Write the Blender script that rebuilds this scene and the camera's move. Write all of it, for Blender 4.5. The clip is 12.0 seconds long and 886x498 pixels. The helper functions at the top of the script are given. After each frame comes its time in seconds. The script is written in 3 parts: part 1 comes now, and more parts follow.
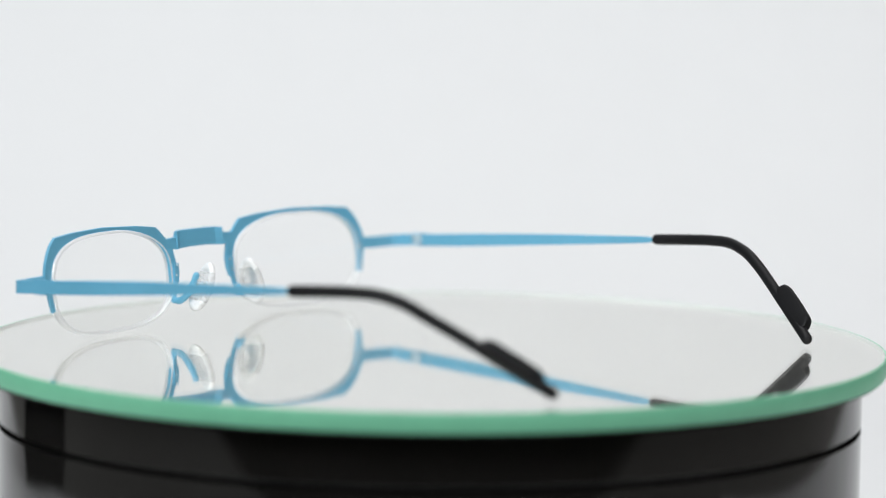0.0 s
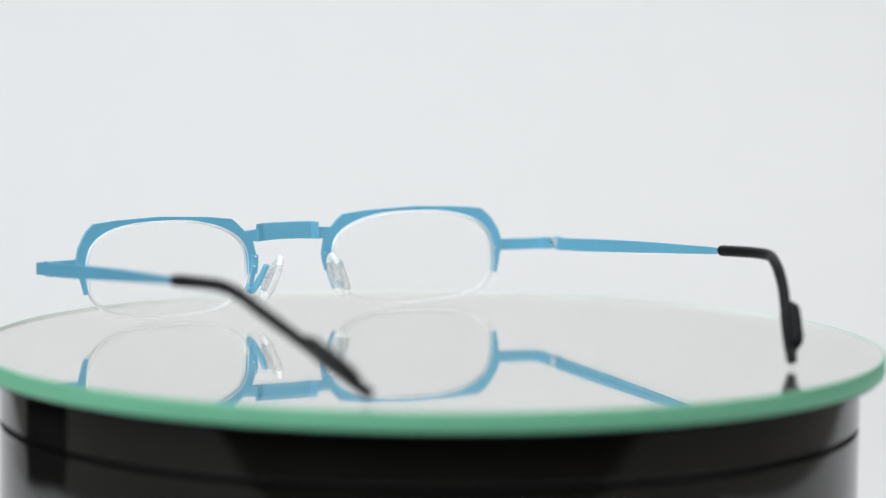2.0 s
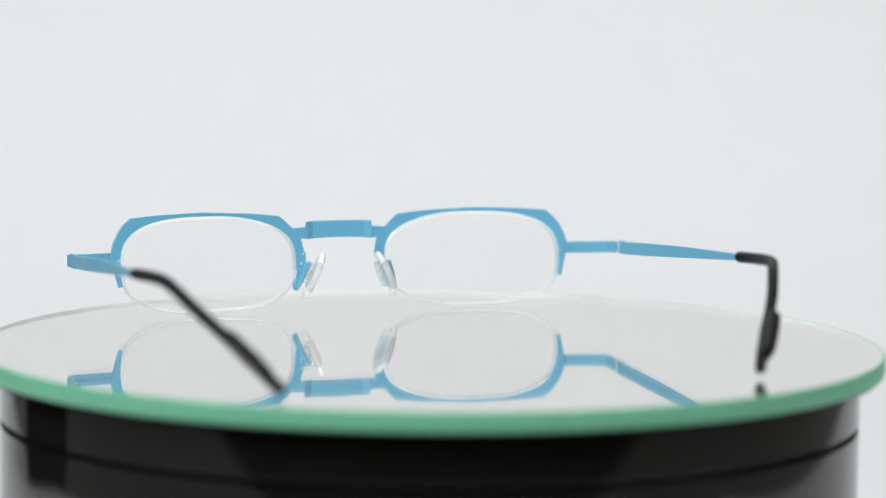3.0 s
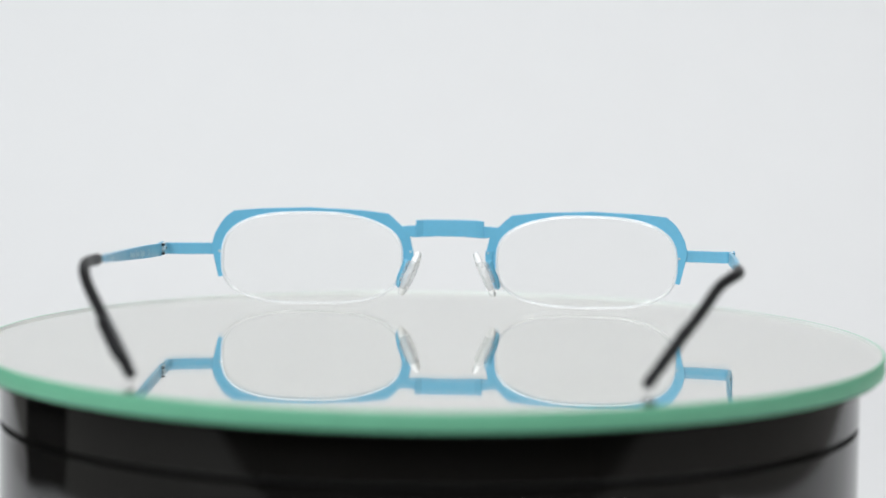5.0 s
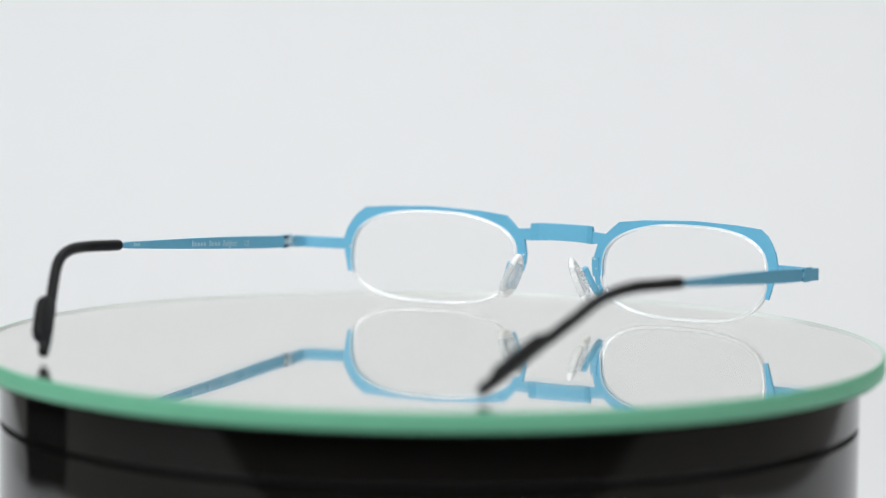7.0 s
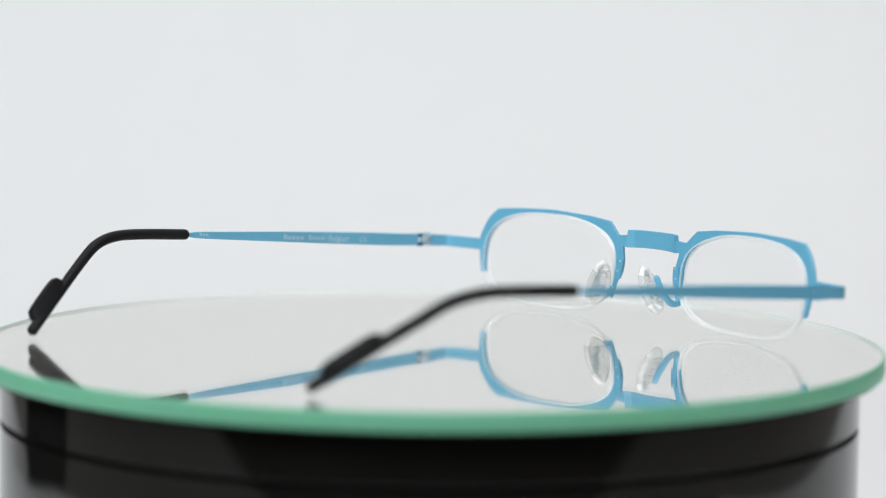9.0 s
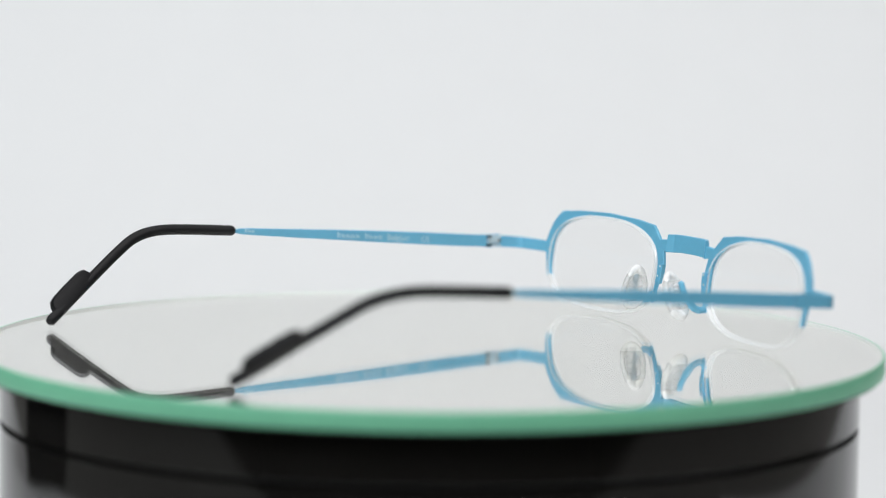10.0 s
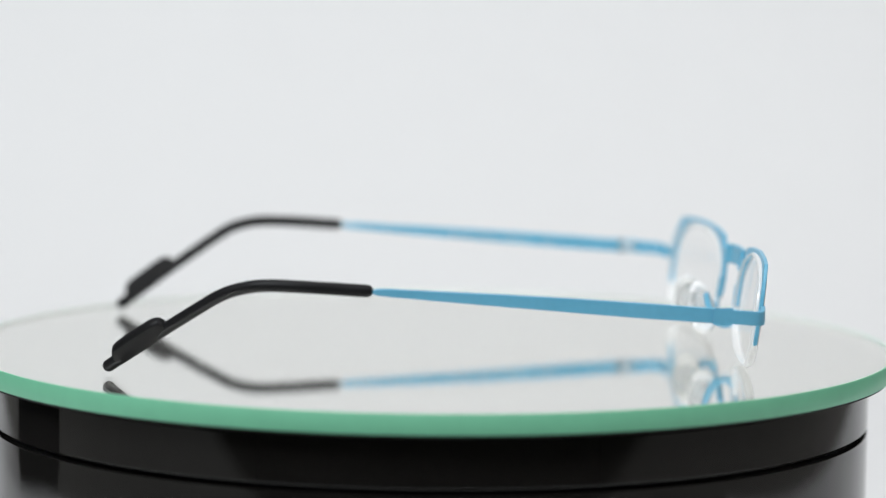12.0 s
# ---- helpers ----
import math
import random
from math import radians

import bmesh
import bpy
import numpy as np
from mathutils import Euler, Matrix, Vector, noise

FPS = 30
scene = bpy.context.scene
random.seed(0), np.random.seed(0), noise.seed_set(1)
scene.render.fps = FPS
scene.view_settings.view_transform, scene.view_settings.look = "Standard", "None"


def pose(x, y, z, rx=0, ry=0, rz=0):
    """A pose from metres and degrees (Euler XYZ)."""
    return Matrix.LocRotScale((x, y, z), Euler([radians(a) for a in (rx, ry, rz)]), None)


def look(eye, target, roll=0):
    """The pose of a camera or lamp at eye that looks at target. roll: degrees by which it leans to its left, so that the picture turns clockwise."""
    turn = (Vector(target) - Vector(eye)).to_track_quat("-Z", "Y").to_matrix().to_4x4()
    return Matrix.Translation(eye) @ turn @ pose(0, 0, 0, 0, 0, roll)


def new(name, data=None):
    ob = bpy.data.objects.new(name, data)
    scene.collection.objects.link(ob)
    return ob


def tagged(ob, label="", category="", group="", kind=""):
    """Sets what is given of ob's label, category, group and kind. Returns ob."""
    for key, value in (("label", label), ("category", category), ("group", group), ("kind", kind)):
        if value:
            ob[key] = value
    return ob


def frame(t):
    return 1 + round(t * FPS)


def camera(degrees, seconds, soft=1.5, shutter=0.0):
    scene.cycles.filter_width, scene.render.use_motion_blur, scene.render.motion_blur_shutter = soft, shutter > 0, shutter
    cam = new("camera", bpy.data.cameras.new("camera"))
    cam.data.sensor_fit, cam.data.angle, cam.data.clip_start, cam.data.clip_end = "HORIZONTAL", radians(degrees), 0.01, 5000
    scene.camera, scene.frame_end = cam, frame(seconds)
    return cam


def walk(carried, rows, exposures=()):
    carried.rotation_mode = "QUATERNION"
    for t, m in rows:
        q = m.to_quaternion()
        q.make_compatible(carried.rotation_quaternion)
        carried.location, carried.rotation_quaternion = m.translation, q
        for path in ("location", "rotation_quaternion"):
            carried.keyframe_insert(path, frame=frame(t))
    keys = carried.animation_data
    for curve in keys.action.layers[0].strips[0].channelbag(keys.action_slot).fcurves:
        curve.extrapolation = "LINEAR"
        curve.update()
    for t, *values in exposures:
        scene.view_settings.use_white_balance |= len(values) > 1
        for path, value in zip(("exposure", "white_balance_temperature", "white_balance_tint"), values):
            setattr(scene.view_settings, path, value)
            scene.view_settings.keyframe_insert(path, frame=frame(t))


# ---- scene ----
# The fixed camera on its tripod; it edges forward a little as the lens is refocused.
TOP = 0.120                       # height of the mirror's upper face over the table
AXIS_EYE = Vector((0.0, -0.6600, TOP + 0.0881))
AHEAD = Vector((0.00394, 0.99487, -0.10107))
cam = camera(17.03, 12.0, soft=1.0)
cam.data.dof.use_dof = True
cam.data.dof.aperture_fstop = 8.2
focus_mark = tagged(new("focus_mark"), kind="structure")
cam.data.dof.focus_object = focus_mark


def standing(forward, nod=0.0):
    """The camera's pose, moved forward along its axis by metres and tipped up by degrees."""
    eye = AXIS_EYE + AHEAD * forward
    return look(eye, eye + Matrix.Rotation(radians(nod), 3, "X") @ AHEAD, 0.62)


walk(cam, [(0.0, standing(0.003)), (0.4, standing(0.0)), (2.0, standing(0.0)), (6.0, standing(0.0)), (10.6, standing(0.0)),
           (10.7, standing(0.0122, -0.03)), (11.3, standing(0.0122, -0.03)), (12.0, standing(0.0122, -0.03))],
     [(0.0, 0.0), (1.0, -0.04), (3.0, -0.05), (6.0, -0.06), (12.0, -0.06)])


def sharp_at(metres):
    """Where the mark stands on the camera's axis, so many metres before its place at rest."""
    return Matrix.Translation(AXIS_EYE + AHEAD * metres)

# ---- light: three large studio softboxes over the table, dim room round it ----
world = bpy.data.worlds.new("room_air")
world.use_nodes = True
world.node_tree.nodes["Background"].inputs[0].default_value = (0.8, 0.9, 1.0, 1)
world.node_tree.nodes["Background"].inputs[1].default_value = 0.05
scene.world = world


def softbox(name, eye, target, size, watts, colour=(1, 1, 1)):
    lamp = bpy.data.lights.new(name, "AREA")
    lamp.shape, lamp.size, lamp.size_y, lamp.energy, lamp.color = "RECTANGLE", size[0], size[1], watts, colour
    ob = new(name, lamp)
    ob.matrix_world = look(eye, target)
    return ob


softbox("softbox_overhead", (0.0, 0.1, 1.75), (0, 1.0, 0.5), (1.6, 1.0), 11.5, (1.0, 0.985, 0.985))
softbox("softbox_front_high", (-0.9, -1.1, 1.5), (0, 0.7, 0.36), (0.9, 0.9), 30.0, (0.915, 0.97, 1.0))
softbox("softbox_side_high", (1.1, -0.7, 1.5), (0, 0.7, 0.42), (0.8, 0.8), 12.0, (0.985, 0.97, 0.975))


# ---- materials ----
def material(name, base, rough=0.5, metal=0.0, grain=0.0, size=400.0, spread=0.06, coat=0.0, spec=0.5, rough_spread=0.08):
    """A painted or cast surface: two scales of mottling in its colour and gloss, fine grain in its relief."""
    m = bpy.data.materials.new(name)
    m.use_nodes = True
    nodes, links = m.node_tree.nodes, m.node_tree.links
    b = nodes["Principled BSDF"]
    b.inputs["Metallic"].default_value, b.inputs["Coat Weight"].default_value = metal, coat
    b.inputs["Specular IOR Level"].default_value = spec
    place = nodes.new("ShaderNodeTexCoord")
    fine, wide = nodes.new("ShaderNodeTexNoise"), nodes.new("ShaderNodeTexNoise")
    fine.inputs["Scale"].default_value, wide.inputs["Scale"].default_value = size, size / 14
    fine.inputs["Detail"].default_value, wide.inputs["Detail"].default_value = 4, 3
    both = nodes.new("ShaderNodeMath")
    both.operation = "ADD"
    tone = nodes.new("ShaderNodeMapRange")
    tone.inputs["From Min"].default_value, tone.inputs["From Max"].default_value = 0.6, 1.4
    tone.inputs["To Min"].default_value, tone.inputs["To Max"].default_value = 1 - spread, 1 + spread
    mix = nodes.new("ShaderNodeVectorMath")
    mix.operation = "SCALE"
    mix.inputs[0].default_value = base
    gloss = nodes.new("ShaderNodeMapRange")
    gloss.inputs["From Min"].default_value, gloss.inputs["From Max"].default_value = 0.3, 0.7
    gloss.inputs["To Min"].default_value, gloss.inputs["To Max"].default_value = max(0.02, rough - rough_spread), min(1, rough + rough_spread)
    for n in (fine, wide):
        links.new(place.outputs["Object"], n.inputs["Vector"])
    links.new(fine.outputs["Fac"], both.inputs[0])
    links.new(wide.outputs["Fac"], both.inputs[1])
    links.new(both.outputs[0], tone.inputs["Value"])
    links.new(tone.outputs[0], mix.inputs["Scale"])
    links.new(mix.outputs[0], b.inputs["Base Color"])
    links.new(wide.outputs["Fac"], gloss.inputs["Value"])
    links.new(gloss.outputs[0], b.inputs["Roughness"])
    if grain:
        bump = nodes.new("ShaderNodeBump")
        bump.inputs["Strength"].default_value, bump.inputs["Distance"].default_value = grain, 0.0002
        links.new(fine.outputs["Fac"], bump.inputs["Height"])
        links.new(bump.outputs[0], b.inputs["Normal"])
    return m


def clear(name, colour, ior, rough=0.0):
    m = bpy.data.materials.new(name)
    m.use_nodes = True
    nodes, links = m.node_tree.nodes, m.node_tree.links
    nodes.remove(nodes["Principled BSDF"])
    g = nodes.new("ShaderNodeBsdfGlass")
    g.inputs["Color"].default_value, g.inputs["IOR"].default_value, g.inputs["Roughness"].default_value = (*colour, 1), ior, rough
    links.new(g.outputs[0], nodes["Material Output"].inputs["Surface"])
    return m


def thin_pane(name, colour, gloss=0.035, rough=0.01, rise=0.5):
    """A thin clear lens: light goes straight through, with gloss that rises towards grazing."""
    m = clear(name, colour, 1.5)
    nodes, links = m.node_tree.nodes, m.node_tree.links
    nodes.remove(next(n for n in nodes if n.type == "BSDF_GLASS"))
    see, shine, mix = (nodes.new(k) for k in ("ShaderNodeBsdfTransparent", "ShaderNodeBsdfGlossy", "ShaderNodeMixShader"))
    facing, power, gain = nodes.new("ShaderNodeLayerWeight"), nodes.new("ShaderNodeMath"), nodes.new("ShaderNodeMath")
    see.inputs["Color"].default_value = (*colour, 1)
    shine.inputs["Roughness"].default_value = rough
    power.operation, gain.operation = "POWER", "MULTIPLY_ADD"
    power.inputs[1].default_value = 5
    gain.inputs[1].default_value, gain.inputs[2].default_value = rise, gloss
    links.new(facing.outputs["Facing"], power.inputs[0])
    links.new(power.outputs[0], gain.inputs[0])
    links.new(gain.outputs[0], mix.inputs[0])
    links.new(see.outputs[0], mix.inputs[1])
    links.new(shine.outputs[0], mix.inputs[2])
    links.new(mix.outputs[0], nodes["Material Output"].inputs["Surface"])
    return m


def soft_clear(name, colour, gloss, whitening, rough, bumps, size):
    """Clear moulded plastic: see-through, whitened in place of highlights, with an uneven glossy skin."""
    m = thin_pane(name, colour, gloss, rough, 0.55)
    nodes, links = m.node_tree.nodes, m.node_tree.links
    out = nodes["Material Output"]
    skin = out.inputs["Surface"].links[0].from_socket
    shine = next(n for n in nodes if n.type == "BSDF_GLOSSY")
    white, glow, body = (nodes.new(k) for k in ("ShaderNodeBsdfDiffuse", "ShaderNodeBsdfTranslucent", "ShaderNodeMixShader"))
    mix, place, lumps, bump = (nodes.new(k) for k in ("ShaderNodeMixShader", "ShaderNodeTexCoord", "ShaderNodeTexNoise", "ShaderNodeBump"))
    white.inputs["Color"].default_value = glow.inputs["Color"].default_value = (0.97, 0.975, 0.98, 1)
    body.inputs[0].default_value = 0.12
    links.new(white.outputs[0], body.inputs[1])
    links.new(glow.outputs[0], body.inputs[2])
    mix.inputs[0].default_value = whitening
    lumps.inputs["Scale"].default_value, lumps.inputs["Detail"].default_value = size, 2
    bump.inputs["Strength"].default_value, bump.inputs["Distance"].default_value = bumps, 0.0016
    links.new(place.outputs["Object"], lumps.inputs["Vector"])
    links.new(lumps.outputs["Fac"], bump.inputs["Height"])
    links.new(bump.outputs[0], shine.inputs["Normal"])
    links.new(skin, mix.inputs[1])
    links.new(body.outputs[0], mix.inputs[2])
    links.new(mix.outputs[0], out.inputs["Surface"])
    return m


def brightened(m, amount):
    """Mixes a little uneven pale colour over a pane to lift its brightness."""
    nodes, links = m.node_tree.nodes, m.node_tree.links
    out = nodes["Material Output"]
    pane = out.inputs["Surface"].links[0].from_socket
    veil, mix, place, cloud, level = (nodes.new(k) for k in (
        "ShaderNodeBsdfDiffuse", "ShaderNodeMixShader", "ShaderNodeTexCoord", "ShaderNodeTexNoise", "ShaderNodeMapRange"))
    veil.inputs["Color"].default_value = (0.93, 0.93, 0.89, 1)
    cloud.inputs["Scale"].default_value, cloud.inputs["Detail"].default_value = 38, 4
    level.inputs["To Min"].default_value, level.inputs["To Max"].default_value = amount * 0.75, amount * 1.25
    links.new(place.outputs["Object"], cloud.inputs["Vector"])
    links.new(cloud.outputs["Fac"], level.inputs["Value"])
    links.new(level.outputs[0], mix.inputs[0])
    links.new(pane, mix.inputs[1])
    links.new(veil.outputs[0], mix.inputs[2])
    links.new(mix.outputs[0], out.inputs["Surface"])
    return m


def moulded(name, see_through, bumps, size):
    """Clear moulded silicone: part of the light goes straight through, the rest meets a white, wet-looking uneven skin."""
    m = clear(name, (1, 1, 1), 1.4)
    nodes, links = m.node_tree.nodes, m.node_tree.links
    nodes.remove(next(n for n in nodes if n.type == "BSDF_GLASS"))
    skin, see, mix, place, lumps, bump = (nodes.new(k) for k in (
        "ShaderNodeBsdfPrincipled", "ShaderNodeBsdfTransparent", "ShaderNodeMixShader", "ShaderNodeTexCoord", "ShaderNodeTexNoise", "ShaderNodeBump"))
    skin.inputs["Base Color"].default_value = (0.985, 0.985, 0.985, 1)
    skin.inputs["Roughness"].default_value, skin.inputs["Specular IOR Level"].default_value = 0.22, 1.0
    see.inputs["Color"].default_value = (0.985, 0.99, 0.99, 1)
    mix.inputs[0].default_value = see_through
    lumps.inputs["Scale"].default_value, lumps.inputs["Detail"].default_value = size, 2
    bump.inputs["Strength"].default_value, bump.inputs["Distance"].default_value = bumps, 0.0012
    links.new(place.outputs["Object"], lumps.inputs["Vector"])
    links.new(lumps.outputs["Fac"], bump.inputs["Height"])
    links.new(bump.outputs[0], skin.inputs["Normal"])
    links.new(skin.outputs[0], mix.inputs[1])
    links.new(see.outputs[0], mix.inputs[2])
    links.new(mix.outputs[0], nodes["Material Output"].inputs["Surface"])
    return m


BLUE = material("blue_lacquered_metal", (0.140, 0.455, 0.66), 0.36, 0.0, 0.05, 900, 0.05, spec=0.8)
STEEL = material("hinge_steel", (0.62, 0.76, 0.83), 0.3, 0.2, 0.05, 900)
RIVET = material("pale_rivet", (0.75, 0.84, 0.88), 0.25, 0.3, 0.0, 900)
SLOT = material("hinge_slot_black", (0.02, 0.022, 0.026), 0.5)
RUBBER = material("black_silicone", (0.010, 0.010, 0.011), 0.44, 0.0, 0.12, 1500, 0.15, spec=0.22)
MATT_BLACK = material("matt_black_nylon", (0.006, 0.006, 0.007), 0.9, 0.0, 0.3, 300, 0.2, spec=0.1)
PRINT = material("pale_print", (0.42, 0.66, 0.78), 0.5)
LENS = thin_pane("clear_demo_lens", (0.995, 0.996, 0.994), 0.008, 0.01, 0.3)
# White in the polished edge's colour stands in for its bright highlight lines.
LENS_EDGE = soft_clear("highlit_lens_edge", (0.985, 0.988, 0.988), 0.3, 0.6, 0.2, 0.3, 700)
PAD = moulded("clear_silicone_web", 0.70, 1.0, 900)
PAD_RIM = moulded("clear_silicone_rim", 0.48, 1.0, 800)
# Almost opaque white on the pad's ends stands in for softbox highlights.
PAD_HIGHLIGHT = moulded("silicone_end_highlight", 0.05, 0.7, 450)
# Pale veil in the clean glass's colour makes the mirror read brighter.
PLATE = brightened(thin_pane("float_glass", (1.0, 1.0, 0.998), 0.04, 0.0, 0.30), 0.02)
PLATE_EDGE = material("green_ground_glass_edge", (0.21, 0.61, 0.385), 0.45, 0.0, 0.06, 250, 0.05)
RIM_GLINT = material("inner_rim_glint", (0.86, 0.89, 0.87), 0.5, 0.0, 0.0, 250, 0.03)
SILVER = material("mirror_silvering", (0.995, 0.992, 0.948), 0.0, 1.0, 0.0, 300, 0.006, rough_spread=0.0)
SILVER.node_tree.nodes["Principled BSDF"].inputs["Roughness"].default_value = 0.0
BACK_PAINT = material("mirror_back_paint", (0.03, 0.032, 0.03), 0.6)
DRUM = material("black_gloss_lacquer", (0.010, 0.0092, 0.0085), 0.06, 0.0, 0.02, 120, 0.2, rough_spread=0.025)
PAPER = material("white_backdrop_paper", (0.80, 0.805, 0.81), 0.85, 0.0, 0.15, 60, 0.012)
ROOM = material("dim_room_plaster", (0.22, 0.214, 0.20), 0.8, 0.0, 0.2, 12, 0.1)
CEILING = material("ceiling_plaster", (0.6, 0.6, 0.6), 0.85, 0.0, 0.2, 12, 0.04)


# ---- mesh helpers ----
def part(name, bm, mat, parent=None, label="", smooth=35):
    """Links a bmesh as one mesh object under a thing or a part."""
    mesh = bpy.data.meshes.new(name)
    bmesh.ops.recalc_face_normals(bm, faces=bm.faces)
    bm.to_mesh(mesh)
    bm.free()
    for m in (mat if isinstance(mat, (list, tuple)) else [mat]):
        mesh.materials.append(m)
    for f in mesh.polygons:
        f.use_smooth = smooth > 0
    if smooth:
        mesh.set_sharp_from_angle(angle=radians(smooth))
    ob = new(name, mesh)
    ob.parent = parent
    if label:
        tagged(ob, label)
    return ob


def lathe(profile, steps=160, indices=None, closed=False):
    """Turns a profile of (radius, height) round the z axis; indices gives each step's material."""
    bm = bmesh.new()
    rings = []
    for r, z in profile:
        if r < 1e-7:
            rings.append([bm.verts.new((0, 0, z))])
        else:
            rings.append([bm.verts.new((r * math.cos(2 * math.pi * k / steps), r * math.sin(2 * math.pi * k / steps), z)) for k in range(steps)])
    pairs = list(zip(rings, rings[1:])) + ([(rings[-1], rings[0])] if closed else [])
    for i, (a, b) in enumerate(pairs):
        for k in range(steps):
            j = (k + 1) % steps
            if len(a) == 1:
                f = bm.faces.new((a[0], b[k], b[j]))
            elif len(b) == 1:
                f = bm.faces.new((a[k], b[0], a[j]))
            else:
                f = bm.faces.new((a[k], b[k], b[j], a[j]))
            f.material_index = indices[i] if indices else 0
    return bm


def loft(rings, caps=True, bm=None):
    """Joins rings of equal count into a closed skin."""
    bm = bm or bmesh.new()
    made = [[bm.verts.new(p) for p in ring] for ring in rings]
    n = len(rings[0])
    for a, b in zip(made, made[1:]):
        for k in range(n):
            bm.faces.new((a[k], a[(k + 1) % n], b[(k + 1) % n], b[k]))
    if caps:
        bm.faces.new(made[0])
        bm.faces.new(made[-1][::-1])
    return bm


def spline(points, steps):
    """A smooth run (Catmull-Rom) through a few points."""
    pts = [Vector(p) for p in points]
    pts = [pts[0] * 2 - pts[1]] + pts + [pts[-1] * 2 - pts[-2]]
    run = []
    for i in range(1, len(pts) - 2):
        p0, p1, p2, p3 = pts[i - 1:i + 3]
        for k in range(steps):
            t = k / steps
            run.append(0.5 * ((2 * p1) + (p2 - p0) * t + (2 * p0 - 5 * p1 + 4 * p2 - p3) * t * t + (3 * p1 - p0 - 3 * p2 + p3) * t ** 3))
    return run + [pts[-2]]


def tube(run, radius, sides=16, squash=1.0, ends=4):
    """A round rod along a run, with domed ends."""
    rings = []
    def ring(c, tangent, r):
        side = tangent.cross(Vector((0, 0, 1)))
        side = side.normalized() if side.length > 1e-6 else Vector((1, 0, 0))
        up = side.cross(tangent).normalized()
        return [c + side * (r * squash * math.cos(2 * math.pi * k / sides)) + up * (r * math.sin(2 * math.pi * k / sides)) for k in range(sides)]
    n = len(run)
    tang = [(run[min(i + 1, n - 1)] - run[max(i - 1, 0)]).normalized() for i in range(n)]
    for k in range(ends):
        a = math.pi / 2 * (1 - (k + 0.15) / ends)
        rings.append(ring(run[0] - tang[0] * radius * math.sin(a), tang[0], radius * math.cos(a)))
    for c, t in zip(run, tang):
        rings.append(ring(c, t, radius))
    for k in range(ends - 1, -1, -1):
        a = math.pi / 2 * (1 - (k + 0.15) / ends)
        rings.append(ring(run[-1] + tang[-1] * radius * math.sin(a), tang[-1], radius * math.cos(a)))
    return loft(rings)


def ribbon(stations, thick):
    """A strip of sheet metal standing on edge: stations of (x, y, low, high), all in mm."""
    rings = []
    n = len(stations)
    for i, (x, y, lo, hi) in enumerate(stations):
        a, b = stations[max(i - 1, 0)], stations[min(i + 1, n - 1)]
        t = Vector((b[0] - a[0], b[1] - a[1], 0)).normalized()
        s = Vector((t.y, -t.x, 0)) * thick / 2
        c = min(0.12, (hi - lo) * 0.2)
        e = s * 0.75
        rings.append([Vector((x, y, lo)) + e, Vector((x, y, lo + c)) + s, Vector((x, y, hi - c)) + s, Vector((x, y, hi)) + e,
                      Vector((x, y, hi)) - e, Vector((x, y, hi - c)) - s, Vector((x, y, lo + c)) - s, Vector((x, y, lo)) - e])
    return loft([[p * 0.001 for p in r] for r in rings])


def box(bm, lo, hi, turn=None, bevel=0.0):
    """A box between two corners, in metres, turned by a matrix."""
    got = bmesh.ops.create_cube(bm, size=1.0)["verts"]
    lo, hi = Vector(lo), Vector(hi)
    for v in got:
        v.co = Vector([(l + h) / 2 + c * (h - l) for l, h, c in zip(lo, hi, v.co)])
    if bevel:
        edges = list({e for v in got for e in v.link_edges})
        got = list({v for f in bmesh.ops.bevel(bm, geom=edges, offset=bevel, segments=2, affect="EDGES")["faces"] for v in f.verts} | {v for v in got if v.is_valid})
    if turn is not None:
        for v in got:
            v.co = turn @ v.co
    return bm


# ---- the setting: table with a seamless paper sweep, and the dim room round it ----
def sweep():
    bm = bmesh.new()
    left, right, back, high, r = -0.53, 0.57, 1.05, 1.6, 0.35
    profile = [(-0.16, 0.0), (0.2, 0.0), (back - r, 0.0)]
    profile += [(back - r + r * math.sin(math.pi / 2 * k / 14), r - r * math.cos(math.pi / 2 * k / 14)) for k in range(1, 15)]
    profile += [(back, 0.9), (back, high)]
    rings = [[Vector((x, y, z)) for x in np.linspace(left, right, 13)] for y, z in profile]
    made = [[bm.verts.new(p) for p in ring] for ring in rings]
    for a, b in zip(made, made[1:]):
        for k in range(12):
            bm.faces.new((a[k], a[k + 1], b[k + 1], b[k]))
    bm.normal_update()
    bmesh.ops.solidify(bm, geom=bm.faces[:], thickness=0.0015)
    ob = part("backdrop", bm, PAPER, None, smooth=60)
    return tagged(ob, "white seamless paper backdrop curving up behind the table", "backdrop", kind="structure")


def slab(name, lo, hi, mat, label):
    bm = bmesh.new()
    box(bm, lo, hi)
    return tagged(part(name, bm, mat, None, smooth=0), label, name.split("_")[0], kind="structure")


sweep()
slab("table_top", (-1.3, -0.5, -0.045), (1.3, 1.2, -0.004), ROOM, "dark studio table under the paper")


def equipment_case():
    """A black case that stands on the table beside the drum and shows only in its lacquer."""
    case = tagged(new("equipment_case"), "black equipment case standing on the table beside the drum", "case")
    case.matrix_world = pose(-0.548, 0.213, 0.0016, 0, 0, 62.0)
    bm = bmesh.new()
    part("shell", box(bm, (-0.105, -0.05, 0.0), (0.105, 0.05, 0.105), None, 0.008), MATT_BLACK, case)
    bm = bmesh.new()
    part("lid", box(bm, (-0.107, -0.052, 0.107), (0.107, 0.052, 0.135), None, 0.008), MATT_BLACK, case)


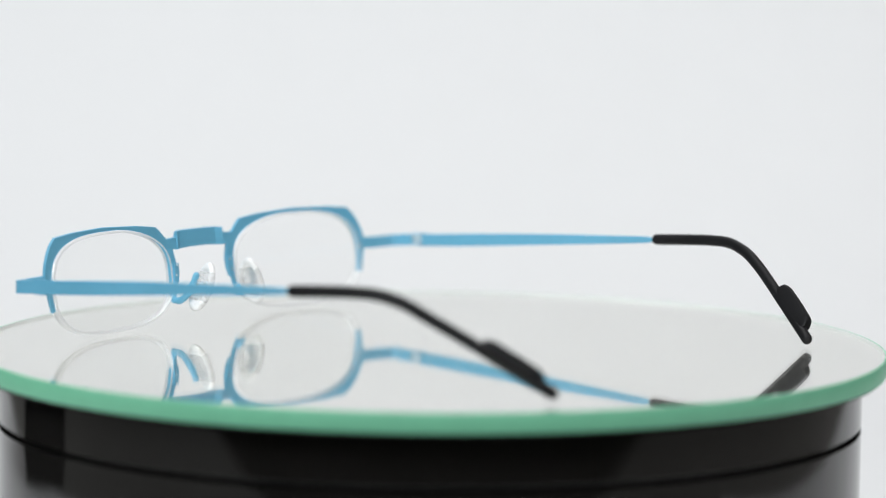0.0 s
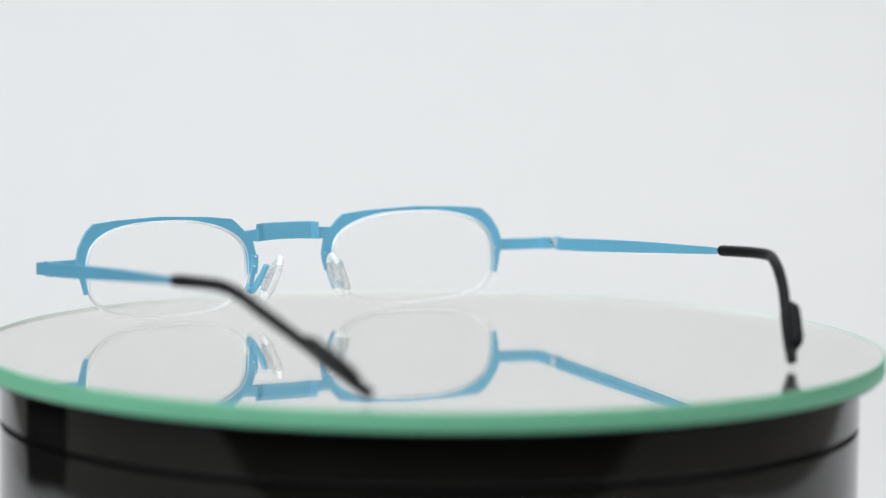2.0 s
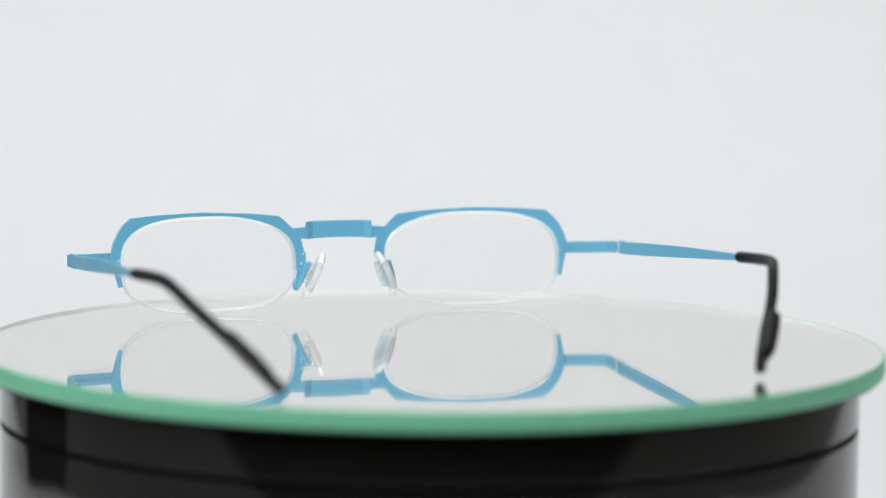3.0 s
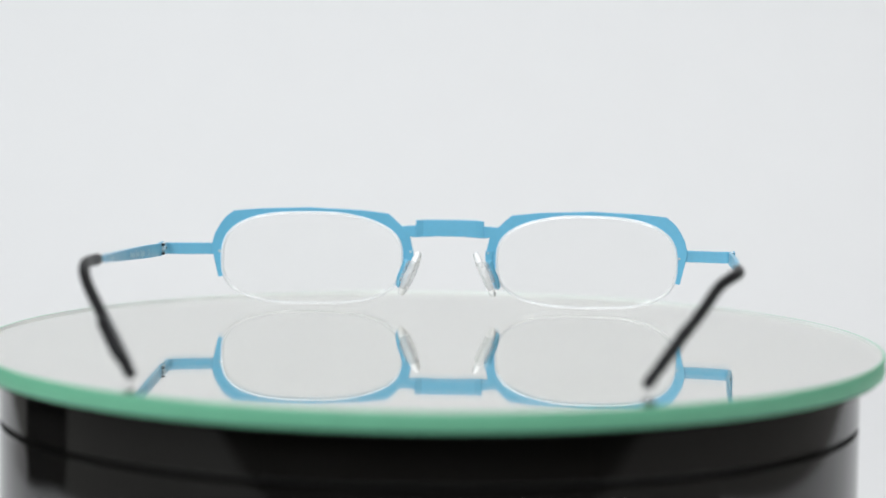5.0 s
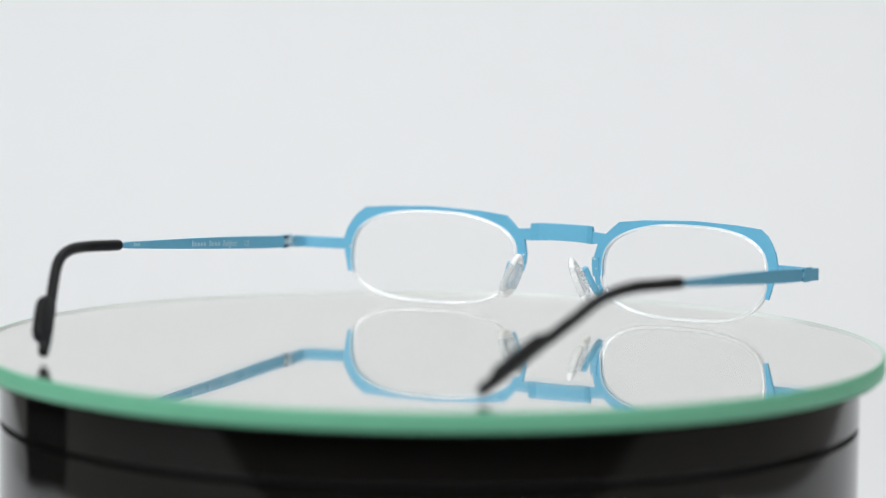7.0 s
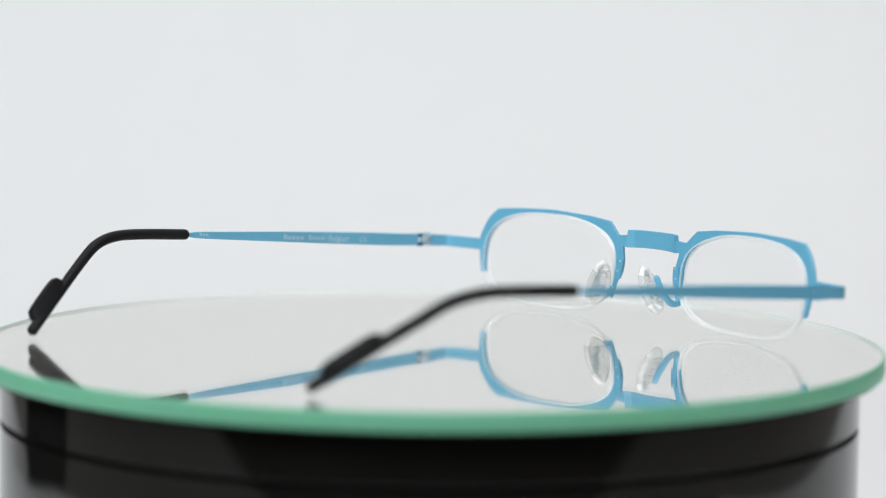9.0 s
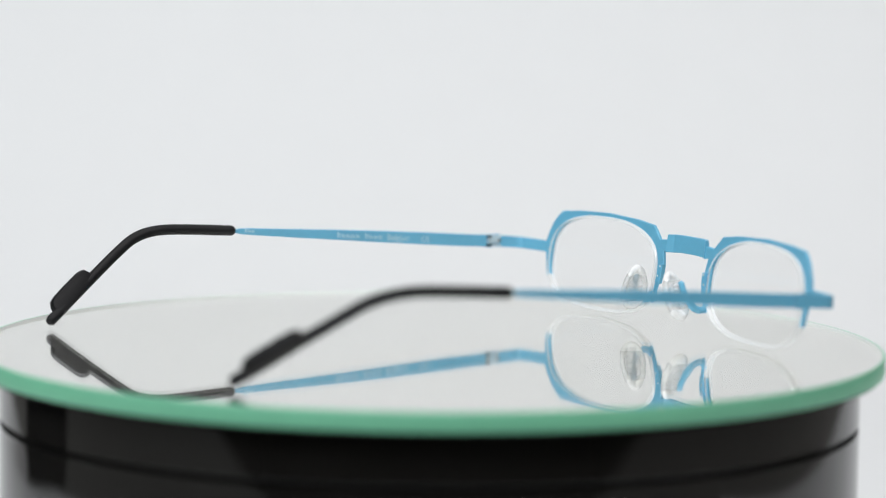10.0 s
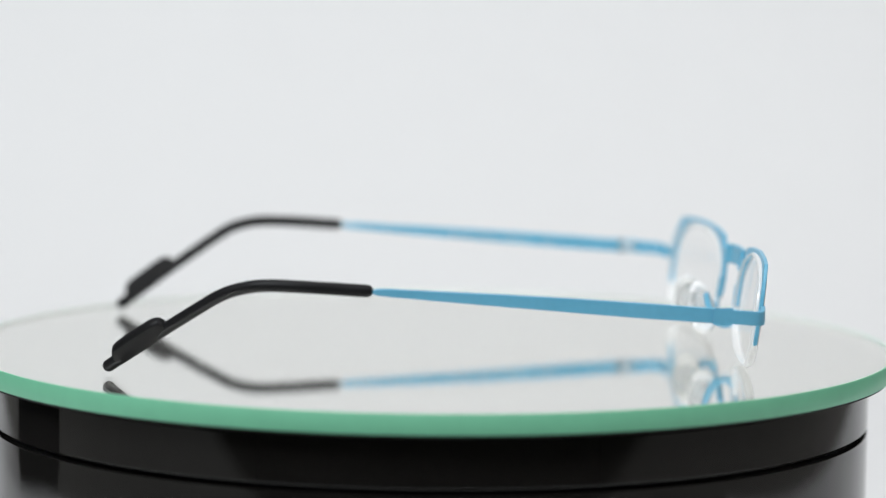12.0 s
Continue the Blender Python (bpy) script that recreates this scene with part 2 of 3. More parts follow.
equipment_case()
slab("floor", (-2.6, -2.8, -0.80), (2.6, 2.2, -0.75), ROOM, "dim studio floor")
slab("wall_north", (-2.6, 2.2, -0.8), (2.6, 2.3, 2.6), ROOM, "dim studio wall behind the backdrop")
slab("wall_south", (-2.6, -2.9, -0.8), (2.6, -2.8, 2.6), ROOM, "dim studio wall")
slab("wall_west", (-2.7, -2.9, -0.8), (-2.6, 2.3, 2.6), ROOM, "dim studio wall")
slab("wall_east", (2.6, -2.9, -0.8), (2.7, 2.3, 2.6), ROOM, "dim studio wall")
slab("ceiling", (-2.7, -2.9, 2.6), (2.7, 2.3, 2.7), CEILING, "pale studio ceiling")


# ---- turntable drum ----
DISC_R, DISC_T = 0.1013, 0.0041
drum = tagged(new("turntable_drum"), "glossy black round turntable drum standing on white paper", "turntable")
LID_TOP = TOP - DISC_T - 0.0006
GROOVE = TOP - 0.0160


def drum_parts(parent):
    R = 0.0960
    lid = [(0, LID_TOP), (R - 0.0012, LID_TOP), (R - 0.0004, LID_TOP - 0.0004), (R, LID_TOP - 0.0012), (R, LID_TOP - 0.0014), (R, LID_TOP - 0.002), (R, GROOVE + 0.0014), (R, GROOVE + 0.0009),
           (R - 0.0003, GROOVE + 0.0005), (R - 0.004, GROOVE + 0.0005), (0, GROOVE + 0.0005)]
    part("lid", lathe(lid, 192), DRUM, parent, "glossy black lid of the drum")
    side = [(0, GROOVE - 0.0005), (R - 0.004, GROOVE - 0.0005), (R - 0.0001, GROOVE - 0.0005), (R, GROOVE - 0.0006), (R, GROOVE - 0.0009), (R, GROOVE - 0.0016),
            (R, 0.004), (R - 0.001, 0.001), (R - 0.003, 0.0001), (0, 0.0001)]
    part("side", lathe(side, 192), DRUM, parent)
    part("seam", lathe([(R - 0.0045, GROOVE - 0.0004), (R - 0.0028, GROOVE - 0.0004), (R - 0.0028, GROOVE + 0.0004), (R - 0.0045, GROOVE + 0.0004)], 192, closed=True),
         SLOT, parent, "dark seam under the lid")


drum_parts(drum)

# ---- round mirror ----
mirror = tagged(new("round_mirror"), "round mirror plate with a green ground-glass edge on the black drum", "mirror")
mirror.location = (0, 0, TOP)


def mirror_parts(parent):
    R, T, b, w, deep = DISC_R, DISC_T, 0.0004, 0.0005, 0.0005
    plate = lathe([(0, 0), (R - w, 0), (R - w, -deep), (0, -deep)], 256, [0, 1, 2])
    part("glass_plate", plate, [PLATE, RIM_GLINT, SILVER], parent, "clear glass over bright silvering", smooth=30)
    part("core", lathe([(0, -deep - 5e-5), (R - w, -deep - 5e-5), (R - w, -T), (0, -T)], 192), BACK_PAINT, parent, "hidden body of the plate")
    band = lathe([(R - w + 2e-5, -0.00002), (R - 0.00015, -0.00002), (R, -b), (R, -T + b), (R - 0.00015, -T), (R - w + 2e-5, -T)], 256, closed=True)
    part("ground_edge", band, PLATE_EDGE, parent, "green ground-glass edge", smooth=30)
    part("backing", lathe([(0, -T - 0.0001), (R - 0.0008, -T - 0.0001), (R - 0.0008, -T - 0.0006), (0, -T - 0.0006)], 192), BACK_PAINT, parent, "dark painted back")


mirror_parts(mirror)

# ---- eyeglasses, all in mm from the middle of the mirror ----
glasses = tagged(new("eyeglasses"), "open pale blue half-rim metal eyeglasses with black tips on the mirror", "glasses")
glasses.location = (0, 0, TOP)
LENS_X, LENS_Z, LENS_W, LENS_H = 33.8, 11.75, 22.4, 11.45


def front_y(x, z):
    """The bowed, slightly tilted face of the front."""
    return 68.3 - 0.0013 * x * x - 0.13 * (23 - z)


def lens_edge(a, grow=0.0):
    """The lens outline at an angle round its middle (0 is outward, 90 up)."""
    ca, sa = math.cos(a), math.sin(a)
    n = 2.8 - (0.45 * abs(math.sin(2 * a)) if ca < 0 < sa else 0)
    r = (abs(ca / (LENS_W + grow)) ** n + abs(sa / (LENS_H + grow)) ** n) ** (-1 / n)
    return r * ca, r * sa


RIM_OUTER = [(56.7, 6.9), (57.6, 10.5), (58.6, 14.6), (57.8, 17.6), (56.4, 20.2), (55.2, 21.7), (53.3, 23.2), (46.6, 23.75), (35.0, 24.1), (22.0, 23.5),
             (15.3, 22.75), (14.0, 21.7), (11.9, 19.7), (9.9, 17.4), (9.0, 13.6), (9.2, 11.3), (9.9, 9.3)]


def rim_reach(a):
    """How far the rim's outer outline lies from the lens's middle at an angle."""
    d = Vector((math.cos(a), math.sin(a)))
    best = 0
    for p, q in zip(RIM_OUTER, RIM_OUTER[1:]):
        p, q = Vector(p) - Vector((LENS_X, LENS_Z)), Vector(q) - Vector((LENS_X, LENS_Z))
        e = q - p
        det = d.x * e.y - d.y * e.x
        if abs(det) > 1e-9:
            s = (p.x * e.y - p.y * e.x) / det
            k = (p.x * d.y - p.y * d.x) / det
            if s > 0 and -1e-6 <= k <= 1 + 1e-6:
                best = max(best, s)
    return best


def rim(side):
    angles = [math.atan2(z - LENS_Z, x - LENS_X) % (2 * math.pi) for x, z in RIM_OUTER]
    angles = [a - 2 * math.pi if a > 5.5 else a for a in angles]
    lo, hi = angles[0] + 0.002, angles[-1] - 0.002
    angles = sorted([a for a in angles if lo < a < hi] + list(np.linspace(lo, hi, 110)))
    rings = []
    for a in angles:
        ix, iz = lens_edge(a, -0.25)
        r = max(rim_reach(a), math.hypot(ix, iz) + 0.75)
        ox, oz = r * math.cos(a), r * math.sin(a)
        ring = []
        w = Vector((ox - ix, oz - iz)).normalized() * 0.14
        for (u, v), d in (((ix, iz), -0.27), ((ix + w.x, iz + w.y), -0.4), ((ox - w.x, oz - w.y), -0.4), ((ox, oz), -0.27),
                          ((ox, oz), 0.27), ((ox - w.x, oz - w.y), 0.4), ((ix + w.x, iz + w.y), 0.4), ((ix, iz), 0.27)):
            x, z = LENS_X + u, LENS_Z + v
            ring.append(Vector((side * x, front_y(x, z) + d, z)) * 0.001)
        rings.append(ring)
    return loft(rings)


def lens(side, count=120, rows=9):
    """A thin bowed lens with a rounded edge."""
    bm = bmesh.new()
    faces = {}
    for face, d in ((0, -1.15), (1, 0.75)):
        mid = bm.verts.new(Vector((side * LENS_X, front_y(LENS_X, LENS_Z) + d, LENS_Z)) * 0.001)
        rings = []
        for j in range(1, rows + 1):
            s = j / rows
            ring = []
            for k in range(count):
                u, v = lens_edge(2 * math.pi * k / count, -0.62)
                x, z = LENS_X + u * s, LENS_Z + v * s
                ring.append(bm.verts.new(Vector((side * x, front_y(x, z) + d, z)) * 0.001))
            rings.append(ring)
        for k in range(count):
            bm.faces.new((mid, rings[0][k], rings[0][(k + 1) % count]))
        for a, b in zip(rings, rings[1:]):
            for k in range(count):
                bm.faces.new((a[k], b[k], b[(k + 1) % count], a[(k + 1) % count]))
        faces[face] = rings[-1]
    rows_of = [faces[0]]
    for grow, d in ((-0.2, -1.0), (0.0, -0.6), (-0.12, -0.12), (-0.12, 0.12), (0.0, 0.55)):
        ring = []
        for k in range(count):
            u, v = lens_edge(2 * math.pi * k / count, grow)
            x, z = LENS_X + u, LENS_Z + v
            ring.append(bm.verts.new(Vector((side * x, front_y(x, z) + d, z)) * 0.001))
        rows_of.append(ring)
    rows_of.append(faces[1])
    for a, b in zip(rows_of, rows_of[1:]):
        for k in range(count):
            bm.faces.new((a[k], b[k], b[(k + 1) % count], a[(k + 1) % count])).material_index = 1
    return bm


def cord(side):
    """The clear thread that holds the lens's lower edge."""
    run = []
    for k in range(60):
        a = math.radians(200 + 148 * k / 59)
        u, v = lens_edge(a, 0.02)
        x, z = LENS_X + u, LENS_Z + v
        run.append(Vector((side * x, front_y(x, z), z)) * 0.001)
    return tube(run, 0.00022, 8, ends=2)


def bridge():
    """The raised plate over the nose, with its two narrower tabs."""
    stations = [(-12.0, 17.5, 19.7, 0), (-8.45, 17.0, 19.95, 0), (-8.35, 17.0, 21.2, -0.25), (-6.6, 17.05, 21.3, 0.65), (-3, 17.25, 21.35, 0.7), (3, 17.25, 21.35, 0.7),
                (6.6, 17.05, 21.3, 0.65), (8.35, 17.0, 21.2, -0.25), (8.45, 17.0, 19.95, 0), (12.0, 17.5, 19.7, 0)]
    rings = []
    for x, lo, hi, out in stations:
        ring = []
        for z, d in ((lo, -0.3), (lo + 0.14, -0.42), (hi - 0.14, -0.42), (hi, -0.3), (hi, 0.3), (hi - 0.14, 0.42), (lo + 0.14, 0.42), (lo, 0.3)):
            ring.append(Vector((x, front_y(x, z) + d + out, z)) * 0.001)
        rings.append(ring)
    return loft(rings)


def endpiece(side):
    """The strip from the rim outward, bent back to the hinge."""
    run = [(57.6, 63.3), (61, 62.7), (65, 61.9), (67.6, 61.3), (68.6, 60.8), (69.1, 60.0), (69.2, 58.5), (69.2, 54.6)]
    return ribbon([(side * x, y, 12.45 + 0.075 * max(0.0, 62 - y), 15.25 + 0.09 * max(0.0, 62 - y)) for x, y in run], 0.95)


def temple_run(side):
    """Where the temple's strip passes: hinge, middle and the start of its tip, mm."""
    return (69.6, 70.3, 72.4) if side < 0 else (68.6, 68.6, 68.0)


def temple(side):
    x0, x1, x2 = temple_run(side)
    stations = []
    for y, lo, hi in ((51.6, 13.1, 16.1), (48, 13.3, 16.3), (42, 13.65, 16.75), (34, 14.25, 17.3), (22, 15.2, 18.05), (10, 16.2, 18.7), (0, 17.0, 19.15),
                      (-7, 17.6, 19.45), (-13, 18.1, 19.75), (-15.3, 18.35, 19.75), (-16.8, 18.75, 19.5), (-18.6, 18.75, 19.5)):
        k = (51.6 - y) / 69.0
        x = x0 + (x1 - x0) * 2 * k if k < 0.5 else x1 + (x2 - x1) * (2 * k - 1)
        stations.append((side * x, y, lo, hi))
    return ribbon(stations, 0.9)


def tip_points(side):
    if side < 0:
        return [(-72.4, -17.8, 19.3), (-72.2, -30, 20.0), (-71.5, -37.6, 20.0), (-70.4, -43.2, 18.7), (-68.2, -48.4, 15.8), (-62.2, -59.0, 8.9), (-56.3, -69.5, 1.75)]
    return [(68.0, -17.6, 19.3), (67.6, -30, 20.0), (66.2, -37.5, 20.1), (64.0, -42.4, 19.2), (62.1, -46.4, 17.6), (59.4, -51.6, 14.2), (53.9, -60.3, 8.0), (48.6, -68.8, 1.75)]


def tip(side):
    run = [p * 0.001 for p in spline(tip_points(side), 10)]
    bm = tube(run, 0.00128, 20, 0.95, 5)
    return bm


def tip_pad(side):
    """The flat block moulded on the back of the tip."""
    pts = [Vector(p) for p in tip_points(side)]
    a, b = pts[-2], pts[-1]
    t = (b - a).normalized()      # the tip's way down to the mirror
    s = t.cross(Vector((0, 0, 1))).normalized()
    u = (s.cross(t).normalized() * 0.88 + Vector((side, 0, 0)) * 0.72).normalized()
    s = u.cross(t).normalized()
    rings = []
    base = b - t * 16.6
    for along, high, wide in ((0.0, 0.6, 0.6), (0.3, 1.9, 0.85), (1.0, 2.9, 0.95), (2.0, 3.35, 1.0), (3.2, 3.6, 1.05), (9, 3.65, 1.05), (12.6, 3.55, 1.0), (13.7, 3.3, 0.95), (14.3, 2.4, 0.85), (14.5, 0.8, 0.6)):
        c = base + t * along
        ring = []
        for q, h in ((-1, -1.0), (-1.22, -0.6), (-1.22, high - 0.55), (-0.85, high - 0.12), (-0.4, high), (0.4, high), (0.85, high - 0.12), (1.22, high - 0.55), (1.22, -0.6), (1, -1.0)):
            ring.append((c + s * (q * wide) + u * h) * 0.001)
        rings.append(ring)
    return loft(rings)


def nose_pad(side, count=56):
    """A soft clear drop-shaped pad: a thin web inside a beaded rim."""
    bm = bmesh.new()
    top, low = Vector((6.8, 58.2, 14.5)), Vector((11.5, 59.3, 3.4))
    mid, up = (top + low) / 2, (top - low).normalized()
    half = (top - low).length / 2
    face = Vector((1.0, 0.18, 0.0))
    face = (face - up * face.dot(up)).normalized()
    wide = up.cross(face).normalized()

    def place(s, a, h):
        x, z = s * math.cos(a), s * math.sin(a)
        p = mid + up * (z * half) + wide * (x * (3.15 - 0.5 * z)) + face * (h * 0.82 - 0.2 * (x * x))
        return bm.verts.new(Vector((side * p.x, p.y, p.z)) * 0.001)

    profile = [(0.1 * k, 0.42) for k in range(1, 7)] + [(0.66, 0.50), (0.72, 0.74), (0.78, 0.92), (0.85, 0.96), (0.91, 0.86), (0.96, 0.64), (0.99, 0.36)]
    sides = []
    for sign in (1, -1):
        hub = place(0.0, 0.0, sign * 0.42)
        rings = []
        for s, h in profile:
            bead = 0.08 if 0.7 < s < 0.9 else 0.0
            rings.append([place(s, 2 * math.pi * k / count, sign * (h + bead * math.cos(2 * math.pi * k * 14 / count)
                                                               + (0.2 * math.sin(19 * s * math.sin(2 * math.pi * k / count)) if s < 0.65 else 0.0))) for k in range(count)])
        for k in range(count):
            bm.faces.new((hub, rings[0][k], rings[0][(k + 1) % count]))
        for a, b in zip(rings, rings[1:]):
            for k in range(count):
                f = bm.faces.new((a[k], b[k], b[(k + 1) % count], a[(k + 1) % count]))
                tall = abs(math.sin(2 * math.pi * (k + 0.5) / count)) * profile[rings.index(a)][0]
                # The upper and lower ends take the painted highlight, index 2.
                f.material_index = 2 if tall > 0.56 else 1 if profile[rings.index(a)][0] > 0.6 else 0
        sides.append(rings[-1])
    lip = [place(1.0, 2 * math.pi * k / count, 0.0) for k in range(count)]
    for a, b in ((sides[0], lip), (lip, sides[1])):
        for k in range(count):
            bm.faces.new((a[k], b[k], b[(k + 1) % count], a[(k + 1) % count])).material_index = 2 if abs(math.sin(2 * math.pi * (k + 0.5) / count)) > 0.62 else 1
    return bm


def pad_arm(side):
    """The bent flat strip from the rim's lower end back and up to the pad."""
    run = spline([(11.8, 65.4, 6.6), (12.0, 64.7, 5.8), (12.2, 63.3, 5.6), (12.2, 61.9, 6.2), (11.8, 60.7, 7.8), (10.9, 60.0, 9.8), (10.2, 59.7, 11.6)], 8)
    return tube([Vector((side * p.x, p.y, p.z)) * 0.001 for p in run], 0.00082, 12, 0.75, 3)


def pad_mount(side):
    """The ribbed clear block on the pad's back, in which the strip ends."""
    bm = bmesh.new()
    up = (Vector((6.8, 58.2, 14.5)) - Vector((11.5, 59.3, 3.4))).normalized()
    out = Vector((1.0, 0.18, 0.0))
    out = (out - up * out.dot(up)).normalized()
    wide = up.cross(out)
    mid = Vector((9.1, 58.9, 9.0))
    rings = []
    for k in range(25):
        along = -2.7 + 5.4 * k / 24
        swell = (0.9 if 0 < k < 24 else 0.6) * (1.0 + 0.13 * math.cos(2 * math.pi * k / 4))
        ring = []
        for q in range(12):
            a = 2 * math.pi * q / 12
            p = mid + up * along + out * (0.75 + 0.62 * swell * (1 + math.sin(a))) + wide * (1.45 * swell * math.cos(a))
            ring.append(Vector((side * p.x, p.y, p.z)) * 0.001)
        rings.append(ring)
    return loft(rings)


def flat_strip(side, points, width, thick):
    """A flat strip of sheet metal behind the rim, along points of (x, z), its rear face proud of the front's."""
    rings = []
    for i, (x, z) in enumerate(points):
        a, b = points[max(i - 1, 0)], points[min(i + 1, len(points) - 1)]
        t = Vector((b[0] - a[0], b[1] - a[1])).normalized()
        n = Vector((-t.y, t.x)) * width / 2
        y = front_y(x, z) - 0.35
        ring = []
        for q, d in ((-1, 0.0), (-1, -thick + 0.12), (-0.88, -thick), (0.88, -thick), (1, -thick + 0.12), (1, 0.0)):
            ring.append(Vector((side * (x + n.x * q), y + d, z + n.y * q)) * 0.001)
        rings.append(ring)
    return loft(rings)


def rim_clip(side):
    """The short plate that laps the rim's inner end."""
    return flat_strip(side, [(9.75, 13.9), (9.75, 12.4), (9.95, 11.0), (10.3, 9.5)], 1.75, 0.55)


def pad_plate(side):
    """The narrower plate that goes on down along the lens to the bent strip."""
    return flat_strip(side, [(10.1, 11.2), (10.45, 9.6), (11.0, 7.4), (11.55, 5.9), (11.95, 4.9)], 1.25, 0.4)


def stud(side, x, z, proud):
    """A small bright rivet on the rim beside the nose."""
    bm = bmesh.new()
    bmesh.ops.create_uvsphere(bm, u_segments=12, v_segments=8, radius=1.0)
    for v in bm.verts:
        v.co = (Vector((side * x, front_y(x, z) - proud, z)) + Vector((v.co.x * 0.28, v.co.y * 0.22, v.co.z * 0.28))) * 0.001
    return bm


def cord_anchor(side):
    """The small pale end of the thread where it enters the rim."""
    bm = bmesh.new()
    x, z = 56.3, 13.3
    y = front_y(x, z) - 0.6
    return box(bm, ((side * x - 0.55) * 0.001, (y - 0.2) * 0.001, (z - 0.25) * 0.001), ((side * x + 0.55) * 0.001, (y + 0.2) * 0.001, (z + 0.25) * 0.001), None, 0.0001)


def hinge_parts(side, parent):
    x = side * 69.1e-3
    bm = bmesh.new()
    box(bm, (x - 0.00056, 0.0512, 0.0140), (x + 0.00056, 0.0550, 0.0154), None, 0.0002)
    knuckle = part("hinge", bm, STEEL, parent, "narrow bare steel hinge knuckle")
    bm = bmesh.new()
    near, far = sorted((x + side * 0.00015, x + side * (0.00057 if side > 0 else 0.00090)))
    box(bm, (near, 0.0511, 0.0129), (far, 0.0552, 0.0162), None, 0.0001)
    part("hinge_cover", bm, BLUE, parent, "blue outer leaf over the hinge")
    for y, z in ((0.0517, 0.0135), (0.0517, 0.0157), (0.0545, 0.01465)):
        bm = bmesh.new()
        near, far = sorted((x - side * 0.00064, x + side * 0.0004))
        box(bm, (near, y - 0.0006, z - 0.00026), (far, y + 0.0006, z + 0.00026), None, 0.0001)
        part("hinge_slot", bm, SLOT, knuckle, "dark slot beside the knuckle")
    for z in (0.0134, 0.0157):
        bm = bmesh.new()
        box(bm, (x - 0.00045, 0.0524, z - 0.00030), (x + 0.00045, 0.0552, z + 0.00030), None, 0.0001)
        part("hinge_leaf", bm, STEEL, knuckle, "bare steel hinge leaf")


def prints(side, parent):
    """The pale printed marks on the inner face of the temple: words as bars, a conformity mark in letters."""
    x0, x1, _ = temple_run(side)
    def inner(y):
        k = (51.6 - y) / 69.0
        return side * ((x0 + (x1 - x0) * 2 * k if k < 0.5 else x1) - 0.56)
    def middle(y):
        return 14.75 + (46.5 - y) * 0.0707
    bars = [(9.6, 16.0, 0.85), (17.2, 22.2, 0.85), (-15.2, -12.4, 0.6)]
    for y0, y1, h in bars:
        bm = bmesh.new()
        n = max(3, int((y1 - y0) / 1.15))
        for k in range(n):
            a, step = y0 + (y1 - y0) * k / n, (y1 - y0) / n
            z = middle(a + step / 2) + (0.25 if y0 < 0 else 0)
            tall = h * (0.85 if k == 0 else 0.6)
            for lead, wide, rise in ((0.05, 0.3, 1.0), (0.5, 0.3, 0.8)):
                foot, head = z - h * 0.6, z - h * 0.6 + 2 * tall * rise
                box(bm, (inner(a) * 1e-3 - 2e-5, (a + step * lead) * 1e-3, foot * 1e-3), (inner(a) * 1e-3 + 2e-5, (a + step * (lead + wide)) * 1e-3, head * 1e-3))
        part("printed_word", bm, PRINT, parent, "pale printed bars on the blue temple", smooth=0)
    for text, y, size, name in (("Belgium", 23.2, 0.00212, "printed_word"), ("C", 32.6, 0.0019, "printed_letter"), ("E", 34.0, 0.0019, "printed_letter")):
        curve = bpy.data.curves.new("mark", "FONT")
        curve.body, curve.size, curve.extrude, curve.offset = text, size, 0.00002, 0.00003
        ob = new("mark_source", curve)
        mesh = bpy.data.meshes.new_from_object(ob.evaluated_get(bpy.context.evaluated_depsgraph_get()))
        bpy.data.objects.remove(ob)
        mesh.materials.append(PRINT)
        word = new(name, mesh)
        word.parent = parent
        word.matrix_basis = pose(inner(y) * 1e-3, y * 1e-3, (middle(y) - 0.65) * 1e-3, 90, 3.9, 90)
        tagged(word, "pale printed lettering")


